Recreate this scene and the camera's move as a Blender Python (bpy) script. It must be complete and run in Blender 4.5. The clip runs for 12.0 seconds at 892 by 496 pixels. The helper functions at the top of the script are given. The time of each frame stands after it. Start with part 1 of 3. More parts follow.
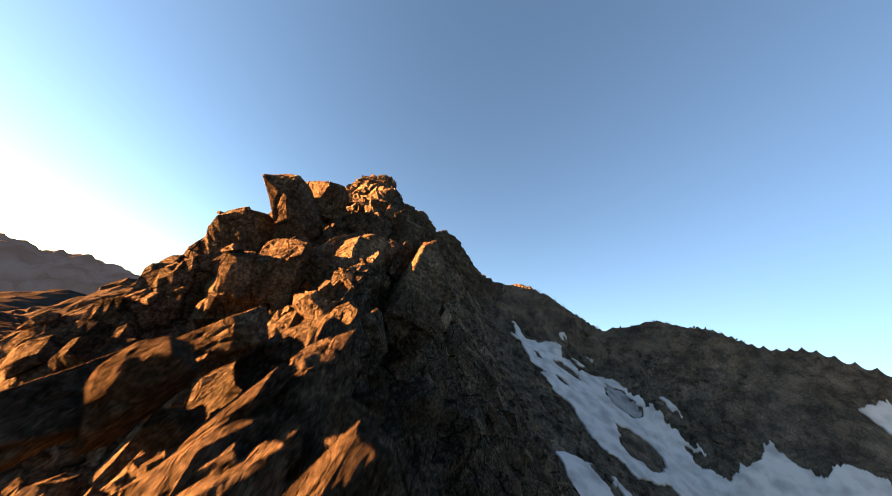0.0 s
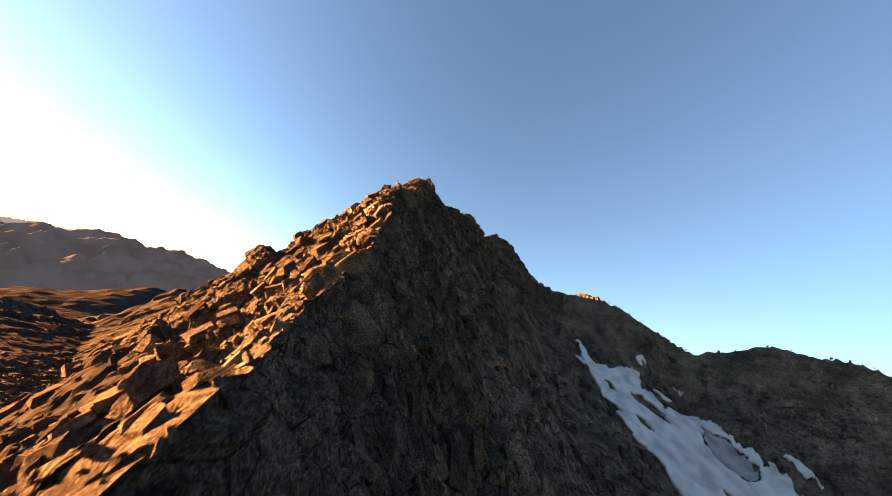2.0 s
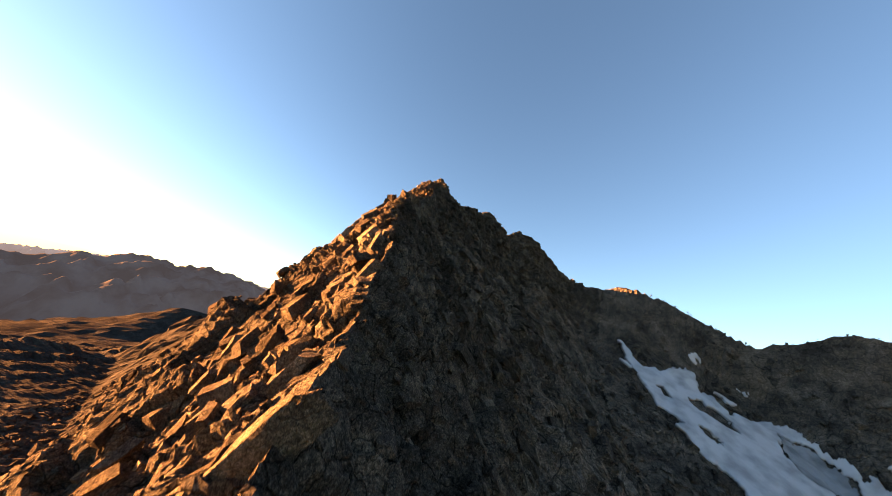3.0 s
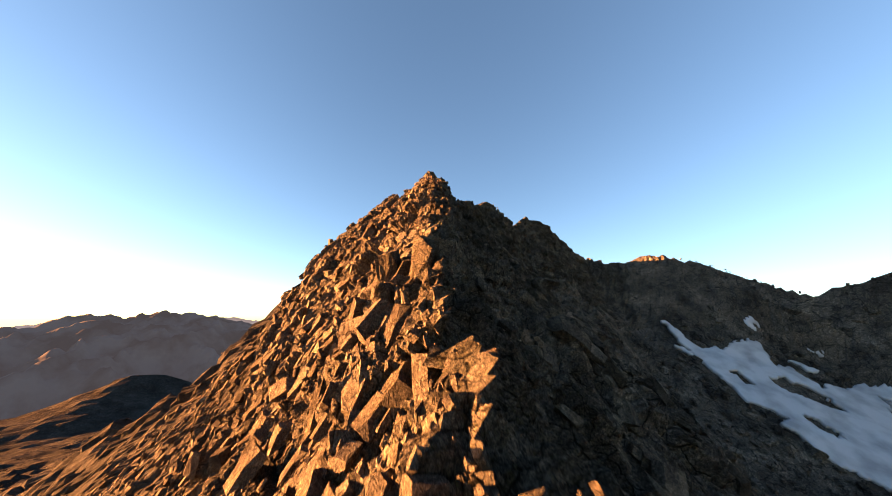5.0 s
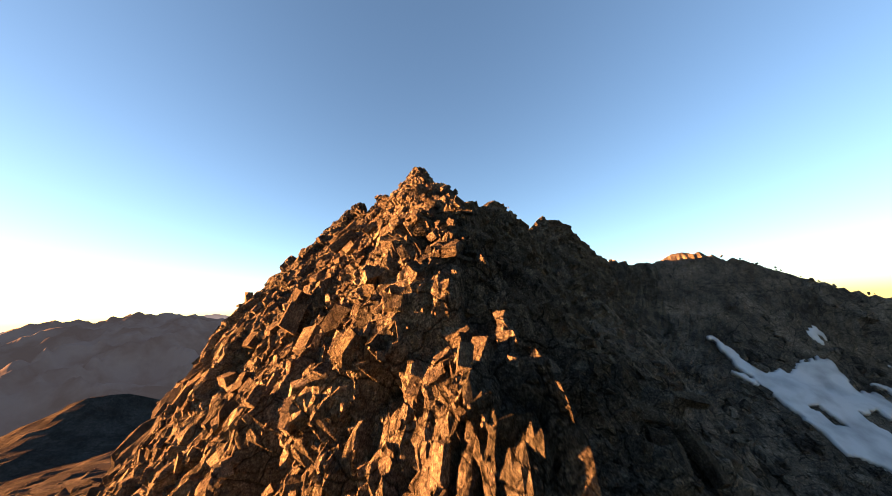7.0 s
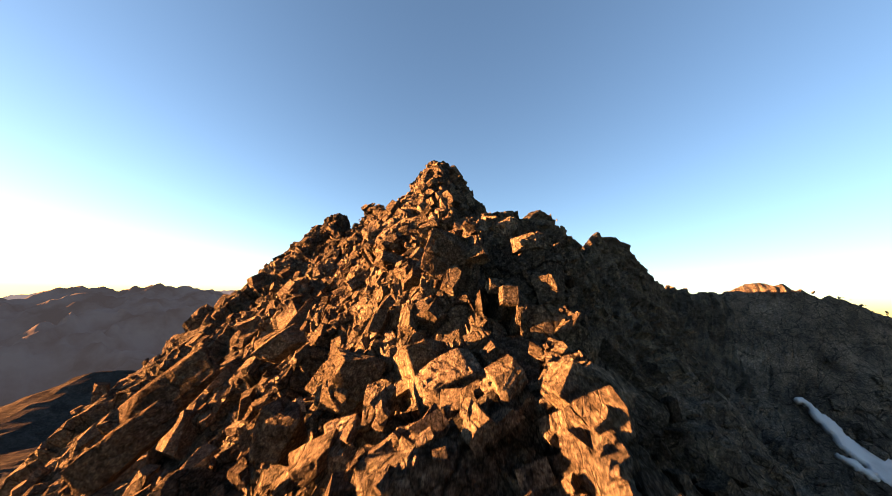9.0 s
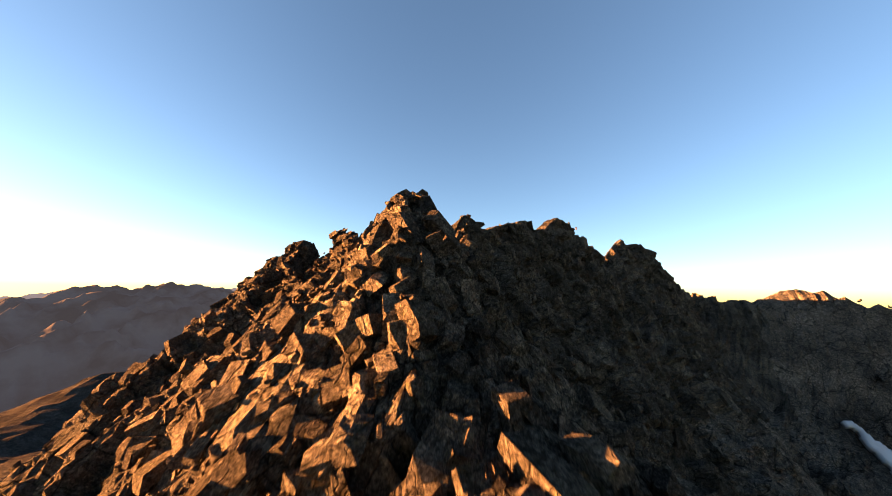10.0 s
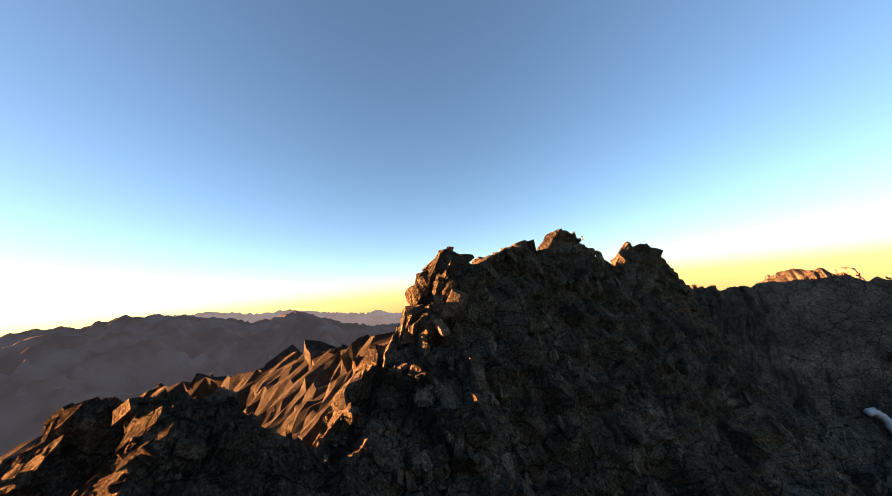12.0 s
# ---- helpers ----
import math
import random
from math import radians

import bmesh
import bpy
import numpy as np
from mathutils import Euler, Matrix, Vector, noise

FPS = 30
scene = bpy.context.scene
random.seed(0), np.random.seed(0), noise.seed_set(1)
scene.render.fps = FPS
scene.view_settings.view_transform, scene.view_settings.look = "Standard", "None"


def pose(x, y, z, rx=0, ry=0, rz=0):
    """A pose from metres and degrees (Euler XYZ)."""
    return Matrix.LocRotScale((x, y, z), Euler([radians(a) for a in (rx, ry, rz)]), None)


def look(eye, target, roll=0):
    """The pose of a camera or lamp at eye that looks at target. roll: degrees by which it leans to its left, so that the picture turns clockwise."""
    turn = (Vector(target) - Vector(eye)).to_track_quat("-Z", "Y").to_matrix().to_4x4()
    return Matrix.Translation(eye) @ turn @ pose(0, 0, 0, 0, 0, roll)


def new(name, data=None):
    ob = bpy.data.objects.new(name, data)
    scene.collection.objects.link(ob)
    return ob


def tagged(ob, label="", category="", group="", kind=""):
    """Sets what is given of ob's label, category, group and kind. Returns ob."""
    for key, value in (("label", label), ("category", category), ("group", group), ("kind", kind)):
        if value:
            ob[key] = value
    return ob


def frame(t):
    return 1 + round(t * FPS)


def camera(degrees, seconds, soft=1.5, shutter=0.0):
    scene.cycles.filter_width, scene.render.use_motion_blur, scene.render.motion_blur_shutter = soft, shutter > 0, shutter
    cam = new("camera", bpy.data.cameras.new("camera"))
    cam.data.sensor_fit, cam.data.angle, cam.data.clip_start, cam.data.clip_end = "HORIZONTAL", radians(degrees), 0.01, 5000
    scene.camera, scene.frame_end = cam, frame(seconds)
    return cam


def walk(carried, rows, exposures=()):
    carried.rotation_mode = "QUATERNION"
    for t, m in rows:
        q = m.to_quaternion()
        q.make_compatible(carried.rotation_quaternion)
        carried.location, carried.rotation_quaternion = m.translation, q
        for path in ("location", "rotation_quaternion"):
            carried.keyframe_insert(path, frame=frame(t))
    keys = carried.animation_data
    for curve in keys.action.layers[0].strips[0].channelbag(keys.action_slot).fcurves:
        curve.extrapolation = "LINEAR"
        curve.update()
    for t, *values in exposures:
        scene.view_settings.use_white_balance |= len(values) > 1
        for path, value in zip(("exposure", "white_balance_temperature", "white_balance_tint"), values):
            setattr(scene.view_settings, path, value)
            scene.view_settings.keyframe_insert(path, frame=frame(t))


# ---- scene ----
# A drone climbs along a jagged alpine ridge at sunrise, over the summit and on towards its pinnacles.
cam = camera(108.0, 12.0, soft=0.85, shutter=0.12)
# t, x, y, z, then the turn of pose() in degrees
ROWS = [
    (0.0, 0.00, 0.00, 0.00, 112.06, -14.72, -6.08),
    (0.5, -0.01, 5.50, 5.23, 111.29, -15.81, -4.46),
    (1.0, 0.05, 11.48, 10.87, 110.19, -16.93, -2.27),
    (1.5, -0.79, 18.25, 16.04, 109.33, -17.22, 0.14),
    (2.0, -2.12, 25.25, 21.37, 108.04, -17.25, 2.98),
    (2.5, -4.33, 32.58, 26.28, 107.07, -15.84, 5.50),
    (3.0, -6.93, 39.94, 31.25, 106.01, -13.63, 7.55),
    (5.0, -28.58, 80.32, 54.39, 103.46, -0.61, 5.14),
    (5.5, -31.48, 90.13, 60.14, 102.65, 1.52, 3.94),
    (6.0, -33.11, 99.37, 65.57, 101.69, 2.67, 3.31),
    (6.5, -34.04, 108.19, 70.60, 101.05, 3.01, 2.99),
    (8.5, -38.14, 137.24, 84.53, 99.46, -1.63, 4.43),
    (9.0, -38.49, 142.53, 87.30, 99.10, -1.85, 4.95),
    (9.5, -38.36, 147.16, 90.18, 98.66, -1.95, 5.78),
    (10.0, -38.52, 151.84, 92.80, 98.34, -1.54, 6.27),
    (10.5, -39.37, 156.72, 95.50, 98.08, -0.53, 5.89),
    (11.0, -39.82, 160.54, 97.64, 97.83, 0.70, 5.34),
    (11.5, -40.17, 164.25, 99.40, 97.73, 2.58, 4.05),
    (12.0, -40.19, 167.94, 100.91, 97.83, 4.93, 2.40),
]
walk(cam, [(t, pose(*p)) for t, *p in ROWS], [(0.0, 3.4, 7900, 18), (3.0, 3.4, 7800, 18), (5.5, 3.3, 7600, 18), (9.0, 3.25, 7600, 18), (12.0, 3.05, 7350, 18)])

# ---- light: a low sunrise sun on the left, clear sky ----
SUN_AZ, SUN_EL = 97.0, 2.1      # degrees to the left of +y, above the horizon
world = bpy.data.worlds.new("sky")
scene.world = world
world.use_nodes = True
sky = world.node_tree.nodes.new("ShaderNodeTexSky")
sky.sky_type, sky.sun_disc = "NISHITA", False
sky.sun_elevation, sky.sun_rotation = radians(SUN_EL), radians(-SUN_AZ)
sky.altitude, sky.air_density, sky.dust_density, sky.ozone_density = 2800, 0.9, 1.4, 1.9
back = world.node_tree.nodes["Background"]
back.inputs[1].default_value = 0.086
world.node_tree.links.new(sky.outputs[0], back.inputs[0])
lamp = bpy.data.lights.new("sun", "SUN")
lamp.energy, lamp.angle, lamp.color = 14.0, radians(0.55), (1.0, 0.44, 0.155)
sun = new("sun", lamp)
az, el = radians(SUN_AZ), radians(SUN_EL)
sun.matrix_world = look((-300 * math.sin(az), 300 * math.cos(az), 300 * math.tan(el)), (0, 0, 0))


# ---- materials ----
def nodes_of(name):
    m = bpy.data.materials.new(name)
    m.use_nodes = True
    t = m.node_tree
    return m, t.nodes, t.links, t.nodes["Principled BSDF"]


def rock_material(name, dark, mid, light, lichen, grain=1.0, relief=0.75, seams=0.75):
    """Coarse-grained rock: broad stains, joints, a speckle of crystals and pale or yellowish lichen."""
    m, n, l, b = nodes_of(name)
    geo = n.new("ShaderNodeNewGeometry")

    def noise_at(scale, detail=6, rough=0.6, vec=None):
        q = n.new("ShaderNodeTexNoise")
        q.inputs["Scale"].default_value, q.inputs["Detail"].default_value, q.inputs["Roughness"].default_value = scale, detail, rough
        l.new(vec or geo.outputs["Position"], q.inputs["Vector"])
        return q.outputs["Fac"]

    def ramp(fac, stops):
        r = n.new("ShaderNodeValToRGB")
        l.new(fac, r.inputs[0])
        e = r.color_ramp.elements
        while len(e) < len(stops):
            e.new(0.5)
        for s, (p, c) in zip(e, stops):
            s.position, s.color = p, (*(c if isinstance(c, tuple) else (c, c, c)), 1)
        return r.outputs[0]

    def mix(fac, a, c, kind="MIX"):
        q = n.new("ShaderNodeMix")
        q.data_type, q.blend_type = "RGBA", kind
        for sock, v in ((q.inputs[0], fac), (q.inputs[6], a), (q.inputs[7], c)):
            if isinstance(v, (int, float)):
                sock.default_value = v
            elif isinstance(v, tuple):
                sock.default_value = (*v, 1)
            else:
                l.new(v, sock)
        return q.outputs[2]

    def maths(kind, a, c):
        q = n.new("ShaderNodeMath")
        q.operation = kind
        for sock, v in zip(q.inputs, (a, c)):
            if isinstance(v, (int, float)):
                sock.default_value = v
            else:
                l.new(v, sock)
        return q.outputs[0]

    # joints: thin irregular lines, bent by noise
    bend = n.new("ShaderNodeTexNoise")
    bend.inputs["Scale"].default_value, bend.inputs["Detail"].default_value = 0.7 * grain, 4
    l.new(geo.outputs["Position"], bend.inputs["Vector"])
    vec = mix(0.55, geo.outputs["Position"], bend.outputs["Color"], "LINEAR_LIGHT")
    crack = n.new("ShaderNodeTexVoronoi")
    crack.feature = "DISTANCE_TO_EDGE"
    crack.inputs["Scale"].default_value = 0.42 * grain
    l.new(vec, crack.inputs["Vector"])
    split = n.new("ShaderNodeTexVoronoi")
    split.feature = "DISTANCE_TO_EDGE"
    split.inputs["Scale"].default_value = 1.5 * grain
    l.new(vec, split.inputs["Vector"])
    joint = maths("MULTIPLY", ramp(crack.outputs["Distance"], [(0.0, 0.0), (0.03, 1.0)]), ramp(split.outputs["Distance"], [(0.0, 0.25), (0.03, 1.0)]))
    base = ramp(noise_at(0.22 * grain, 8, 0.65), [(0.36, dark), (0.5, mid), (0.65, light)])
    island = ramp(geo.outputs["Random Per Island"], [(0.0, 0.55), (1.0, 1.5)])
    col = mix(0.8, base, island, "MULTIPLY")
    speck = ramp(noise_at(16.0 * grain, 4, 0.85), [(0.41, 0.3), (0.5, 1.0), (0.60, 1.6)])
    col = mix(0.75, col, speck, "MULTIPLY")
    patch = ramp(noise_at(2.1 * grain, 9, 0.8), [(0.42, 0.5), (0.58, 1.35)])
    col = mix(0.6, col, patch, "MULTIPLY")
    fleck = ramp(noise_at(5.5 * grain, 7, 0.9), [(0.42, 0.4), (0.51, 1.0), (0.58, 2.3)])
    col = mix(0.75, col, fleck, "MULTIPLY")
    spots = maths("MULTIPLY", ramp(noise_at(3.2 * grain, 8, 0.85), [(0.54, 0.0), (0.62, 1.0)]), ramp(noise_at(0.11 * grain, 3, 0.5), [(0.42, 0.0), (0.6, 0.7)]))
    col = mix(spots, col, lichen)
    col = mix(seams, col, joint, "MULTIPLY")
    # beds and stains as broad as a slope
    col = mix(0.8, col, ramp(noise_at(0.045, 7, 0.65), [(0.36, 0.62), (0.5, 1.0), (0.64, 1.4)]), "MULTIPLY")
    l.new(col, b.inputs["Base Color"])
    b.inputs["Roughness"].default_value = 1.0
    b.inputs["Specular IOR Level"].default_value = 0.0
    bump = n.new("ShaderNodeBump")
    bump.inputs["Strength"].default_value, bump.inputs["Distance"].default_value = relief, 0.35 / grain
    height = maths("ADD", maths("MULTIPLY", noise_at(1.1 * grain, 9, 0.72), 1.6), maths("MULTIPLY", noise_at(11.0 * grain, 5, 0.8), 0.35))
    height = maths("ADD", height, maths("MULTIPLY", joint, 0.5))
    for scale, lift in ((0.9 * grain, 0.9), (2.7 * grain, 0.42)):
        chip = n.new("ShaderNodeTexVoronoi")
        chip.inputs["Scale"].default_value = scale
        l.new(vec, chip.inputs["Vector"])
        height = maths("ADD", height, maths("MULTIPLY", chip.outputs["Distance"], lift))
    l.new(height, bump.inputs["Height"])
    l.new(bump.outputs[0], b.inputs["Normal"])
    return m


ROCK = rock_material("rock", (0.031, 0.028, 0.023), (0.055, 0.047, 0.038), (0.093, 0.078, 0.060), (0.073, 0.067, 0.035), 1.0, 1.0)
BLOCK = rock_material("block_rock", (0.035, 0.029, 0.024), (0.062, 0.051, 0.040), (0.104, 0.085, 0.063), (0.076, 0.069, 0.036), 1.5, 0.9, 0.35)
# gravel, coloured darker than the rock also to dim over-lit ground and the spur
DIMMED_GRAVEL = rock_material("gravel", (0.018, 0.016, 0.0145), (0.029, 0.026, 0.023), (0.047, 0.041, 0.036), (0.036, 0.032, 0.022), 2.2, 0.5, 0.4)
SCREE = rock_material("scree", (0.024, 0.020, 0.017), (0.042, 0.035, 0.028), (0.066, 0.054, 0.042), (0.046, 0.040, 0.024), 2.2, 0.5, 0.3)
# lighter tan rock; its paleness also puts haze and sky light into the colour
HAZED_ROCK = rock_material("hazed_rock", (0.054, 0.047, 0.040), (0.092, 0.079, 0.065), (0.140, 0.117, 0.092), (0.100, 0.087, 0.060), 0.5, 1.0, 0.7)


def snow_material(name, dirty, clean):
    m, n, l, b = nodes_of(name)
    geo = n.new("ShaderNodeNewGeometry")
    q = n.new("ShaderNodeTexNoise")
    q.inputs["Scale"].default_value, q.inputs["Detail"].default_value = 0.12, 9
    l.new(geo.outputs["Position"], q.inputs["Vector"])
    r = n.new("ShaderNodeValToRGB")
    l.new(q.outputs["Fac"], r.inputs[0])
    r.color_ramp.elements[0].position, r.color_ramp.elements[0].color = 0.32, (*dirty, 1)
    r.color_ramp.elements[1].position, r.color_ramp.elements[1].color = 0.58, (*clean, 1)
    l.new(r.outputs[0], b.inputs["Base Color"])
    b.inputs["Roughness"].default_value = 0.6
    bump = n.new("ShaderNodeBump")
    bump.inputs["Strength"].default_value, bump.inputs["Distance"].default_value = 0.3, 0.6
    l.new(q.outputs["Fac"], bump.inputs["Height"])
    l.new(bump.outputs[0], b.inputs["Normal"])
    return m


SNOW = snow_material("snow", (0.27, 0.27, 0.275), (0.46, 0.46, 0.465))
ICE_SKIN = snow_material("bare_ice", (0.085, 0.087, 0.09), (0.24, 0.245, 0.25))

# ---- the shape of the land: ridges (x, y, z along the crest), each with a fall to its left and right ----
MAIN = [(60, -600, -330), (20, -200, -150), (1, -40, -40), (-0.8, 0, -5.4), (-1.6, 8, 1.0), (-4.0, 14.5, 5.4), (-5.3, 20, 10.0), (-8, 34, 18.5), (-14, 52, 25),
        (-17.5, 64, 31), (-20.5, 75, 40), (-28, 90, 51.0), (-31.2, 101, 57), (-34, 113, 63), (-35, 125, 70.5), (-35.6, 142, 80.5), (-39, 156, 89),
        (-41, 161, 95.2), (-41.4, 164, 96.5), (-42, 168, 96.8), (-46.5, 174, 96.2), (-51.5, 179.5, 98.4), (-51, 185, 95), (-50.5, 189, 91.5), (-48.5, 194.5, 94.5), (-46, 198, 97.5)]
TOWERS = [(-46, 198, 98.3), (-44.2, 198.8, 100.3), (-42.8, 200.2, 102.7), (-41.4, 201.6, 105.3), (-40.1, 202.9, 104.2), (-38.9, 204.1, 102.8), (-37, 206, 104), (-35, 208, 105.2), (-33, 210, 106), (-30.7, 212.3, 107.2),
          (-28.9, 214.1, 106.5), (-27.4, 215.6, 104.8), (-25.6, 217.4, 106.8), (-23.2, 219.8, 109.4), (-19.8, 223.2, 108.8), (-17.2, 225.8, 106.8), (-12.8, 230.2, 104.7), (-11.9, 231.1, 100.3), (-9.5, 233.5, 102),
          (-7.2, 235.8, 105), (-3.5, 239.5, 108.4), (0.5, 243, 107.8), (5, 246.5, 108.4), (12, 254, 106), (19, 262, 103), (28, 272, 98), (39, 284, 96)]
RIGHT = [(39, 284, 96), (48, 287, 95), (57, 289, 95), (68, 289, 94.8), (74, 289, 98.2), (78, 289, 98.9), (82, 288.5, 98.8), (87, 287, 98.2), (91, 285, 96.2), (94, 284, 94.8), (99, 282.5, 94.2), (104, 281.5, 92.8), (113, 281, 89.5), (125.9, 282, 84.5), (137.2, 276.9, 78.4),
         (150.6, 269.7, 72.2), (157.8, 264.5, 77.3), (168.1, 258.4, 80.9), (181.5, 249.1, 87.6), (195.9, 239.8, 85), (209.3, 229.5, 86.1), (224.8, 217.2, 78.4), (236.1, 206.9, 77.3), (247.4, 198.6, 79.4), (262.9, 187.3, 75.3), (278.3, 177, 71.1), (309.2, 158.4, 65), (420, 60, 40), (560, -300, 0)]
RIB = [(-31.6, 104, 56.0), (-31.8, 110, 60.0), (-31.6, 119, 64.6), (-31.8, 126, 70), (-33, 131, 76), (-34, 136, 80.4), (-35.2, 141, 83.2), (-36.5, 146, 85.4), (-36.3, 150, 86.2), (-35.6, 156, 88), (-38.4, 158.6, 91.6), (-39.6, 163, 94.3), (-39.9, 167.5, 95.2)]
LEDGE = [(-7, 16, 7.4), (-9, 21, 9.2), (-9.8, 26, 11.8), (-10, 31, 14.6), (-11.5, 37, 18)]
SHOULDER = [(-51.5, 179.5, 98.4), (-57, 182, 97.2), (-66, 186, 89.6), (-92, 196, 64), (-140, 215, 20), (-220, 250, -50)]
SPUR = [(-48, 205, 92), (-55, 231, 93), (-71, 252, 91), (-95, 269, 88), (-118, 278, 80), (-138, 288, 80), (-156, 293, 72), (-220, 330, 20), (-330, 380, -60)]
KNOLL = [(-430, 690, -110), (-480, 640, -60), (-520, 590, -27), (-545, 563, -20), (-584, 519, -55), (-605, 493, -78), (-629, 459, -99), (-649, 428, -140), (-760, 330, -230)]


def ridge(x, y, crest, fall_left, fall_right, knee=70.0, after=0.62, after_left=None, side=None):
    """The height of a ridge at x, y: from its crest it falls off on either side, more or less so past the knee."""
    after_left = after if after_left is None else after_left
    best = np.full(x.shape, -1e9)
    for (ax, ay, az_), (bx, by, bz) in zip(crest, crest[1:]):
        dx, dy = bx - ax, by - ay
        f = np.clip(((x - ax) * dx + (y - ay) * dy) / (dx * dx + dy * dy), 0, 1)
        ox, oy = x - ax - f * dx, y - ay - f * dy
        d = np.hypot(ox, oy)
        left = (dx * oy - dy * ox) > 0 if side is None else side
        fall = np.where(left, fall_left, fall_right)
        drop = np.where(d < knee, d, knee + (d - knee) * np.where(left, after_left, after))
        best = np.maximum(best, az_ + f * (bz - az_) - fall * drop)
    return best


def crest_x(y):
    line = MAIN + TOWERS[1:]
    return np.interp(y, [p[1] for p in line], [p[0] for p in line])


def land(x, y):
    z = ridge(x, y, MAIN, 1.5, 1.2, 30, 0.85, 1.25, x < crest_x(y))
    z = np.maximum(z, ridge(x, y, RIB, 0.6, 2.1, 5, 0.55, 3.0, x < np.interp(y, [p[1] for p in RIB], [p[0] for p in RIB])))
    z = np.maximum(z, ridge(x, y, LEDGE, 1.7, 1.2, 6, 1.5, 1.1))
    z = np.maximum(z, ridge(x, y, TOWERS, 1.5, 2.5, 11, 0.62, 1.0))
    z = np.maximum(z, ridge(x, y, RIGHT, 0.8, 2.4, 15, 0.7, 0.8))
    west = np.clip((crest_x(y) + 4 - x) / 8, 0, 1)
    z = np.maximum(z, -300 * (1 - west) + ridge(x, y, SHOULDER, 1.2, 1.1, 22, 1.0, 1.75))
    z = np.maximum(z, -300 * (1 - west) + ridge(x, y, SPUR, 1.3, 1.0, 40, 0.8, 1.2))
    z = np.maximum(z, ridge(x, y, KNOLL, 0.45, 0.6, 80, 0.6, 0.6))
    basin = -137.2 - 0.135 * np.clip(x, -20, 160) + 0.748 * np.minimum(y, 275) - 0.25 * np.maximum(x - 160, 0) - 1.0 * np.maximum(y - 300, 0)
    out = crest_x(y) - x
    valley = np.maximum(-30 - 0.03 * np.clip(out - 100, 0, 200) - 0.16 * np.clip(out - 300, 0, 280) - 0.55 * np.maximum(out - 580, 0) - 0.4 * np.maximum(y - 620, 0), -420.0)
    # a great apron of scree leans against the sunny flank
    apron = np.minimum(-43 + 0.827 * x + 0.893 * y, 75) - 1.3 * np.maximum(y - 182 + (57 + x) * 0.4, 0) - 40 * np.clip((x + 40) / 30, 0, 1)
    valley = np.maximum(valley, apron)
    low = np.where(x > crest_x(y), np.maximum(basin, -420), valley)
    k = 6.0
    h = np.clip(0.5 + 0.5 * (z - low) / k, 0, 1)
    return low + (z - low) * h + k * h * (1 - h)


def hashed(i, j, seed):
    v = np.sin(i * 127.1 + j * 311.7 + seed * 74.7) * 43758.5453
    return v - np.floor(v)


def cells(x, y, size, seed, turn=0.0, stretch=1.0):
    """Irregular cells: for each place its cell's own numbers, the way from the cell's centre and how near its edge lies."""
    c, s = math.cos(turn), math.sin(turn)
    u, v = (c * x + s * y) / (size * stretch), (-s * x + c * y) / size
    iu, iv = np.floor(u), np.floor(v)
    d1, d2 = np.full(u.shape, 9e9), np.full(u.shape, 9e9)
    ci, cj, cu, cv = (np.zeros(u.shape) for _ in range(4))
    for a in (-1, 0, 1):
        for b in (-1, 0, 1):
            i, j = iu + a, iv + b
            pu, pv = i + hashed(i, j, seed), j + hashed(i, j, seed + 5)
            d = (u - pu) ** 2 + (v - pv) ** 2
            near = d < d1
            d2 = np.where(near, d1, np.minimum(d2, d))
            d1 = np.where(near, d, d1)
            ci, cj, cu, cv = np.where(near, i, ci), np.where(near, j, cj), np.where(near, u - pu, cu), np.where(near, v - pv, cv)
    return hashed(ci, cj, seed + 1), hashed(ci, cj, seed + 2), hashed(ci, cj, seed + 3), cu, cv, np.sqrt(d2) - np.sqrt(d1)


def broken(x, y, size, seed, turn=0.0, stretch=1.0):
    """Relief of fractured rock: every cell is a block of its own height and tilt, with a cleft round it."""
    h, a, b, cu, cv, edge = cells(x, y, size, seed, turn, stretch)
    return (h - 0.5) * 1.0 + (a - 0.5) * 1.6 * cu + (b - 0.5) * 1.6 * cv - 0.45 * np.clip(1 - edge / 0.10, 0, 1)


def waves(x, y, size, seed):
    """Soft uneven noise between about -1 and 1."""
    rng = random.Random(seed)
    v = np.zeros(x.shape)
    for k in range(14):
        a, f = rng.uniform(0, 6.283), rng.uniform(0.5, 2.2) / size
        v += np.sin(6.283 * f * (x * math.cos(a) + y * math.sin(a)) + rng.uniform(0, 6.283))
    return v / 5.0


